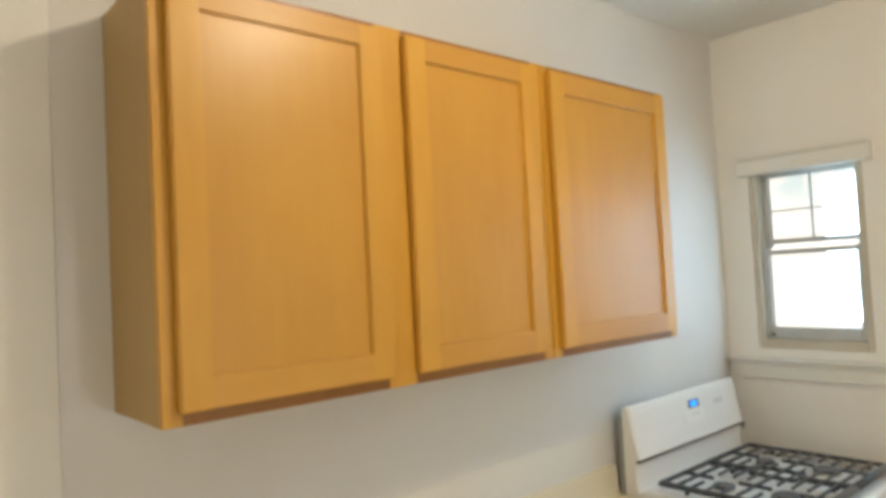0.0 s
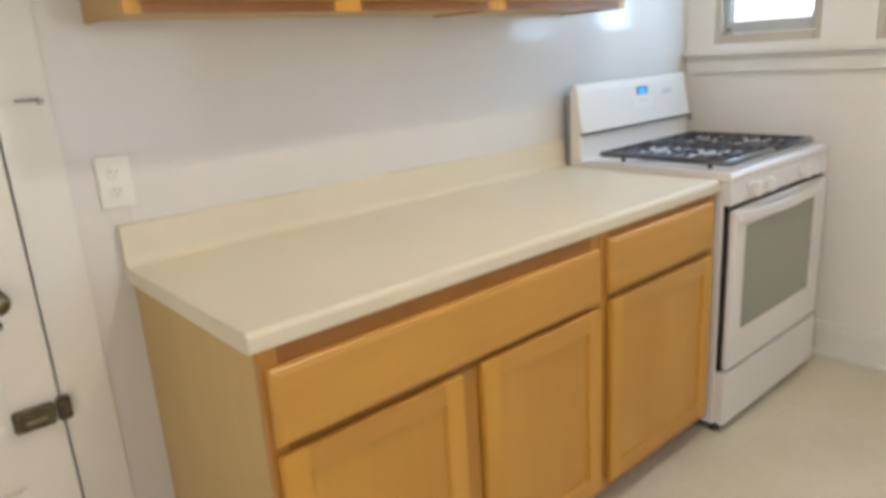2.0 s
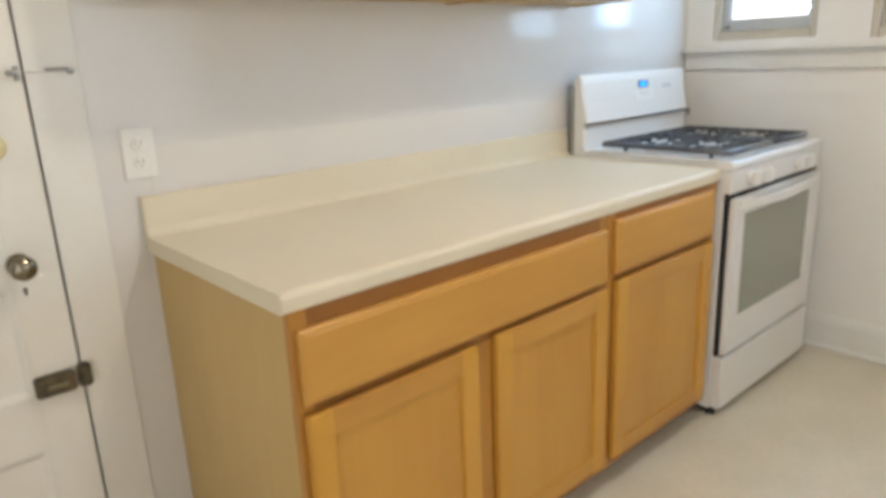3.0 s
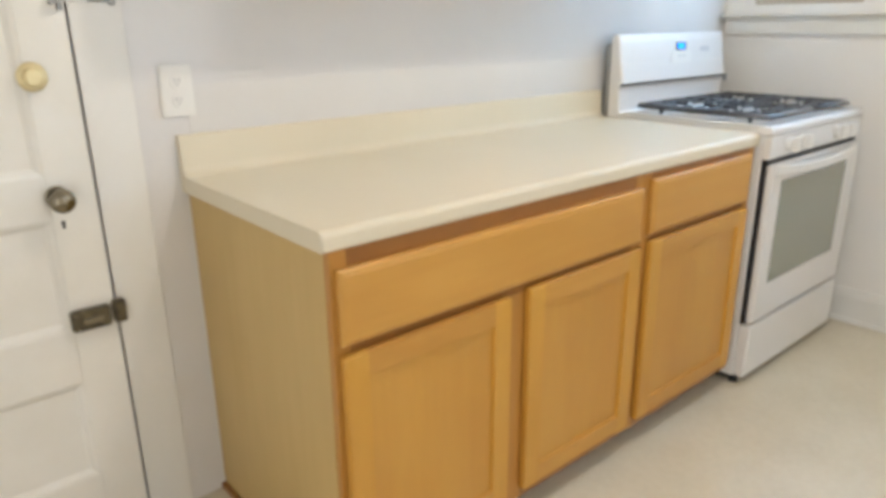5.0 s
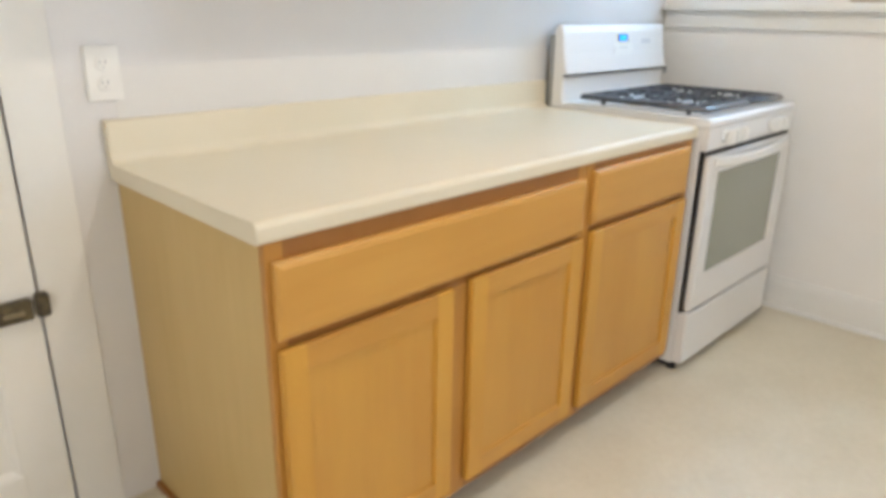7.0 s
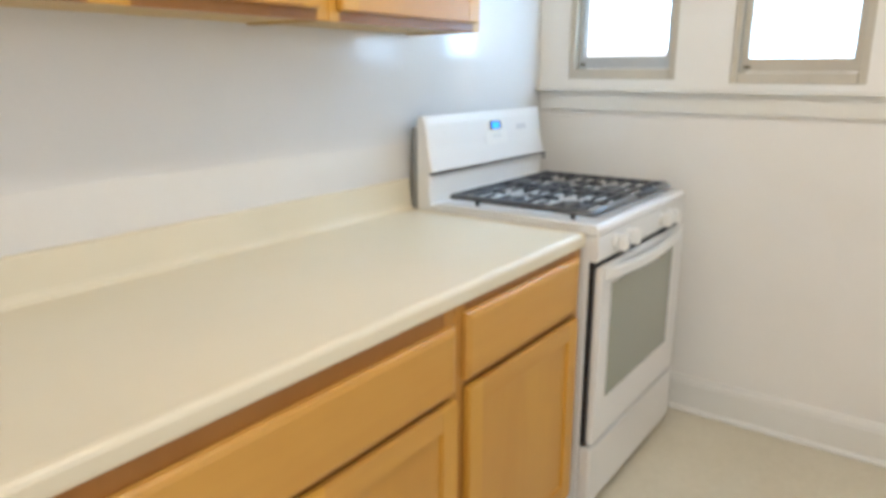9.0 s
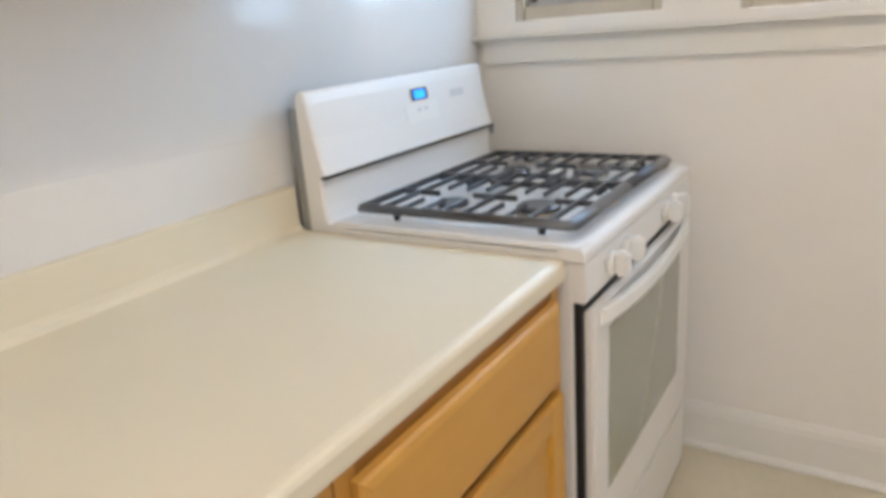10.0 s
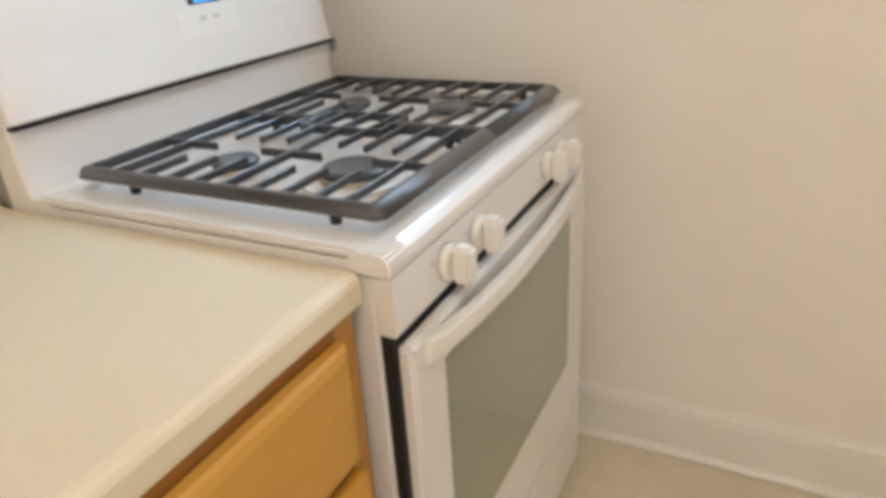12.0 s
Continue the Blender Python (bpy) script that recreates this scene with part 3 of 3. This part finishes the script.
od = box_part("oven_door", ENAMEL, stv, (SX0 + 0.010, SX1 - 0.010, -0.706, -0.684, 0.244, 0.812), 0.006)
box_part("oven_window", OVENGLASS, od, (0.098, 0.650, -0.7075, -0.7055, 0.382, 0.750), 0.0, "grey-green tinted oven glass")
bm = bmesh.new()
n = 26
prev = None
hx0, hx1 = 0.050, 0.705
secs = []
for k in range(n + 1):
    u = k / n
    x = hx0 + (hx1 - hx0) * u
    bow = math.sin(math.pi * u) ** 0.55
    y = -0.706 - 0.022 * bow
    zc = 0.790 - 0.012 * math.sin(math.pi * u)
    w, hgt_ = 0.007, 0.0175
    secs.append([bm.verts.new(c) for c in ((x, y - w, zc - hgt_ * 0.7), (x, y - w, zc + hgt_ * 0.7), (x, y - w * 0.5, zc + hgt_), (x, y + w, zc + hgt_), (x, y + w, zc - hgt_), (x, y - w * 0.5, zc - hgt_))])
for p, q in zip(secs, secs[1:]):
    for i in range(6):
        f = bm.faces.new([p[i], p[(i + 1) % 6], q[(i + 1) % 6], q[i]])
bm.faces.new(secs[0])
bm.faces.new(list(reversed(secs[-1])))
bmesh.ops.recalc_face_normals(bm, faces=bm.faces[:])
part("handle", bm, WHITE_PLASTIC, od, "white bowed oven door handle")

bm = bmesh.new()
add_profile(bm, [(-0.669, 0.829), (-0.669, 0.9055), (-0.688, 0.9060), (-0.6925, 0.904), (-0.6945, 0.836), (-0.692, 0.829)], SX0 + 0.001, SX1 - 0.001)
part("control_panel", bm, ENAMEL, stv)
for x in (0.139, 0.236, 0.535, 0.610):
    bm = bmesh.new()
    add_cyl(bm, (x, -0.7000, 0.868), 0.0245, 0.0235, 0.014, "y", 32, 0.002)
    kn = part("control_knob", bm, WHITE_PLASTIC, stv)
    bm = bmesh.new()
    add_box(bm, x - 0.0135, x + 0.0135, -0.734, -0.7060, 0.8430, 0.8930, 0.0055)
    part("grip", bm, WHITE_PLASTIC, kn)
    bm = bmesh.new()
    add_cyl(bm, (x - 0.034, -0.6945, 0.880), 0.0025, 0.0025, 0.002, "y", 10)
    part("flame_mark", bm, MARK, kn)

bm = bmesh.new()
add_profile(bm, [(-0.100, 0.9085), (-0.100, 0.930), (-0.130, 0.930), (-0.142, 0.923), (-0.640, 0.923), (-0.646, 0.931), (-0.652, 0.935), (-0.676, 0.935), (-0.686, 0.932), (-0.6925, 0.926), (-0.6945, 0.918), (-0.6935, 0.9085)], SX0 - 0.003, SX1 + 0.003)
for xa, xb in ((SX0 - 0.0025, 0.052), (0.744, SX1 + 0.0025)):
    add_box(bm, xa, xb, -0.6895, -0.112, 0.9245, 0.9362, 0.0045)
part("cooktop", bm, ENAMEL_TOP, stv)

bm = bmesh.new()
add_profile(bm, [(-0.050, 0.8955), (-0.050, 1.190), (-0.053, 1.206), (-0.060, 1.215), (-0.070, 1.217), (-0.077, 1.211), (-0.083, 1.190), (-0.094, 1.115), (-0.108, 1.055), (-0.112, 1.040), (-0.110, 1.0365), (-0.0985, 1.0365), (-0.0985, 1.031), (-0.0985, 0.960), (-0.103, 0.935), (-0.114, 0.9195), (-0.112, 0.905), (-0.0985, 0.8955)], SX0 - 0.002, SX1 + 0.002, round_end=0.022)
part("backguard", bm, ENAMEL, stv)
box_part("backguard_seam", BLACK, stv, (SX0 - 0.0035, SX1 + 0.002, -0.1115, -0.0990, 1.0295, 1.0362), 0.001, "thin black seam")
box_part("seam_clip", STEEL, stv, (SX1 + 0.0025, SX1 + 0.012, -0.112, -0.098, 1.008, 1.037), 0.001, "small grey clip at the seam end")
box_part("back_panel", STEEL, stv, (SX0 - 0.003, SX1, -0.0495, -0.030, 0.05, 1.180), 0.0, "bare galvanised back panel")


def on_face(z, off=0.0):
    """y of the sloped control face at height z, moved out by off."""
    pts = [(1.055, -0.108), (1.115, -0.094), (1.190, -0.082), (1.214, -0.076)]
    for (a, ya), (b, yb) in zip(pts, pts[1:]):
        if z <= b:
            return ya + (yb - ya) * (z - a) / (b - a) - off
    return pts[-1][1] - off


def face_patch(name, mat, x0, x1, z0, z1, proud, parent, label=""):
    bm = bmesh.new()
    a = [(on_face(z0, proud), z0), (on_face(z1, proud), z1), (on_face(z1, -0.004), z1), (on_face(z0, -0.004), z0)]
    add_profile(bm, a, x0, x1)
    return part(name, bm, mat, parent, label)


dp = face_patch("display", BLACK, 0.388, 0.464, 1.151, 1.180, 0.0012, stv, "small black display with glowing blue clock")
face_patch("clock_screen", SCREEN, 0.403, 0.452, 1.1545, 1.1755, 0.0018, dp, "glowing blue clock screen")
face_patch("button_field", WHITE_PLASTIC, 0.352, 0.502, 1.098, 1.146, 0.0009, stv)
for x in (0.405, 0.437):
    face_patch("button_mark", MARK, x, x + 0.017, 1.118, 1.131, 0.0015, stv)
face_patch("print_bar", MARK, 0.350, 0.500, 1.1860, 1.1905, 0.0009, stv)
face_patch("maker_plate", MARK, 0.575, 0.650, 1.140, 1.187, 0.0006, stv, "faint grey printed patch")

# burners
for x, y, r in ((0.236, -0.503, 0.051), (0.214, -0.300, 0.038), (0.588, -0.277, 0.036), (0.606, -0.485, 0.048)):
    bm = bmesh.new()
    add_cyl(bm, (x, y, 0.930), r * 1.05, r * 0.95, 0.010, "z", 32, 0.002)
    bn = part("burner", bm, ALU, stv, "aluminium burner ring")
    bm = bmesh.new()
    add_cyl(bm, (x, y, 0.9415), r, r * 0.92, 0.011, "z", 36, 0.003)
    part("burner_cap", bm, CAP, bn, "matt black round burner cap")
    bm = bmesh.new()
    add_cyl(bm, (x, y, 0.9265), r * 1.55, r * 1.45, 0.0035, "z", 36, 0.001)
    part("burner_dish", bm, ENAMEL_TOP, bn)


def bar(bm, p, q, w=0.009, h=0.012, z=0.960):
    """A cast bar from p to q, both (x, y), its top at height z."""
    (ax, ay), (bx, by) = p, q
    ln = math.hypot(bx - ax, by - ay)
    t = bmesh.new()
    bmesh.ops.create_cube(t, size=1.0)
    for v in t.verts:
        s = 0.72 if v.co.z > 0 else 1.0
        v.co = (v.co.x * ln, v.co.y * w * s, v.co.z * h)
    bmesh.ops.bevel(t, geom=t.edges[:], offset=0.0012, segments=1, affect="EDGES")
    merge(bm, t, Matrix.Translation(((ax + bx) / 2, (ay + by) / 2, z - h / 2)) @ Matrix.Rotation(math.atan2(by - ay, bx - ax), 4, "Z"))


def rim(bm, xo, xi, y0, y1, sg):
    """The cast outline of one grate on three sides: broad sloped front, outer side and back, with cut corners."""
    zt, zl, c = 0.9665, 0.9485, 0.013
    path = [(xi, y0, 0, 1), (xo + sg * c, y0, 0.4, 1), (xo, y0 + c, 1, 0.6), (xo, y1 - c * 0.6, 1, -0.6), (xo + sg * c * 0.6, y1, 0.4, -1), (xi, y1, 0, -1)]
    section = [(0.004, 0.004, 0.002, zl), (0.0, 0.0, 0.0, zl + 0.004), (0.006, 0.010, 0.003, zt - 0.004), (0.009, 0.015, 0.005, zt - 0.001), (0.013, 0.020, 0.008, zt),
               (0.018, 0.026, 0.012, zt - 0.0005), (0.019, 0.028, 0.013, zt - 0.003), (0.019, 0.028, 0.013, zl + 0.002)]
    rings = []
    for x, y, kx, ky in path:
        rings.append([bm.verts.new((x + sg * side * kx, y + (front if ky > 0 else back) * ky, z)) for side, front, back, z in section])
    for p, q in zip(rings, rings[1:]):
        for i in range(len(p)):
            j = (i + 1) % len(p)
            f = bm.faces.new([p[i], p[j], q[j], q[i]])
            f.smooth = 0 < i < 5
    bm.faces.new(rings[0])
    bm.faces.new(rings[-1])


def grate(x0, x1, outer, label):
    g = thing("stove_grate", ((x0 + x1) / 2, -0.4, 0.919), label, "stove grate", "cast grates on the stove")
    y0, y1 = -0.662, -0.143
    sg = 1 if outer < 0 else -1
    xo, xi = (x0, x1) if outer < 0 else (x1, x0)
    mid = xi - sg * 0.046
    bm = bmesh.new()
    rim(bm, xo, xi, y0, y1, sg)
    bmesh.ops.recalc_face_normals(bm, faces=bm.faces[:])
    for a, b in ((y0 + 0.020, -0.478), (-0.325, y1 - 0.008)):
        bar(bm, (xi - sg * 0.005, a), (xi - sg * 0.005, b), 0.010, 0.018, 0.9662)
    part("grate_rim", bm, IRON, g)
    bm = bmesh.new()
    cross = xo + sg * 0.167
    # bars along the front-to-back line, in three lengths, and the set-back inner bar
    for a, b in ((-0.633, -0.548), (-0.460, -0.350), (-0.262, -0.155)):
        bar(bm, (cross, a), (cross, b), 0.0085, 0.012, 0.9655)
    bar(bm, (mid, -0.478), (mid, -0.325), 0.009, 0.014, 0.9655)
    for ys in (-0.478, -0.325):
        bar(bm, (mid, ys), (xi, ys), 0.009, 0.014, 0.9655)
    # long bars from side to side, then the short fingers from the rims
    for y in (-0.598, -0.405, -0.208):
        bar(bm, (xo + sg * 0.012, y), (xi, y), 0.0085, 0.012, 0.9658)
    for y, r in ((-0.552, 0.128), (-0.503, 0.120), (-0.454, 0.112), (-0.356, 0.128), (-0.307, 0.118), (-0.256, 0.108)):
        bar(bm, (xo + sg * 0.012, y), (xo + sg * r, y), 0.0078, 0.011, 0.9652)
        bar(bm, (xi, y), (cross + sg * (0.050 if abs(y + 0.405) > 0.08 else 0.056), y), 0.0078, 0.011, 0.9652)
    part("grate_finger", bm, IRON, g)
    for x in (x0 + 0.016, x1 - 0.012):
        for y in (-0.585, -0.245):
            bm = bmesh.new()
            add_cyl(bm, (x, y, 0.9415), 0.0075, 0.0085, 0.014, "z", 12)
            part("rubber_foot", bm, BLACK, g)
    return g


grate(0.053, 0.3985, -1, "black cast grate over two burners beside the counter")
grate(0.4005, 0.734, 1, "black cast grate over two burners beside the wall")

# ---- ceiling lamp ----
cl = thing("ceiling_light", (-0.95, -1.25, H), "round flush ceiling lamp base with a bare bulb", "ceiling light")
bm = bmesh.new()
add_cyl(bm, (-0.95, -1.25, H - 0.012), 0.075, 0.095, 0.024, "z", 36, 0.004)
part("base_plate", bm, PLATE, cl)
bm = bmesh.new()
add_cyl(bm, (-0.95, -1.25, H - 0.038), 0.020, 0.024, 0.030, "z", 24)
part("socket", bm, PLATE, cl)
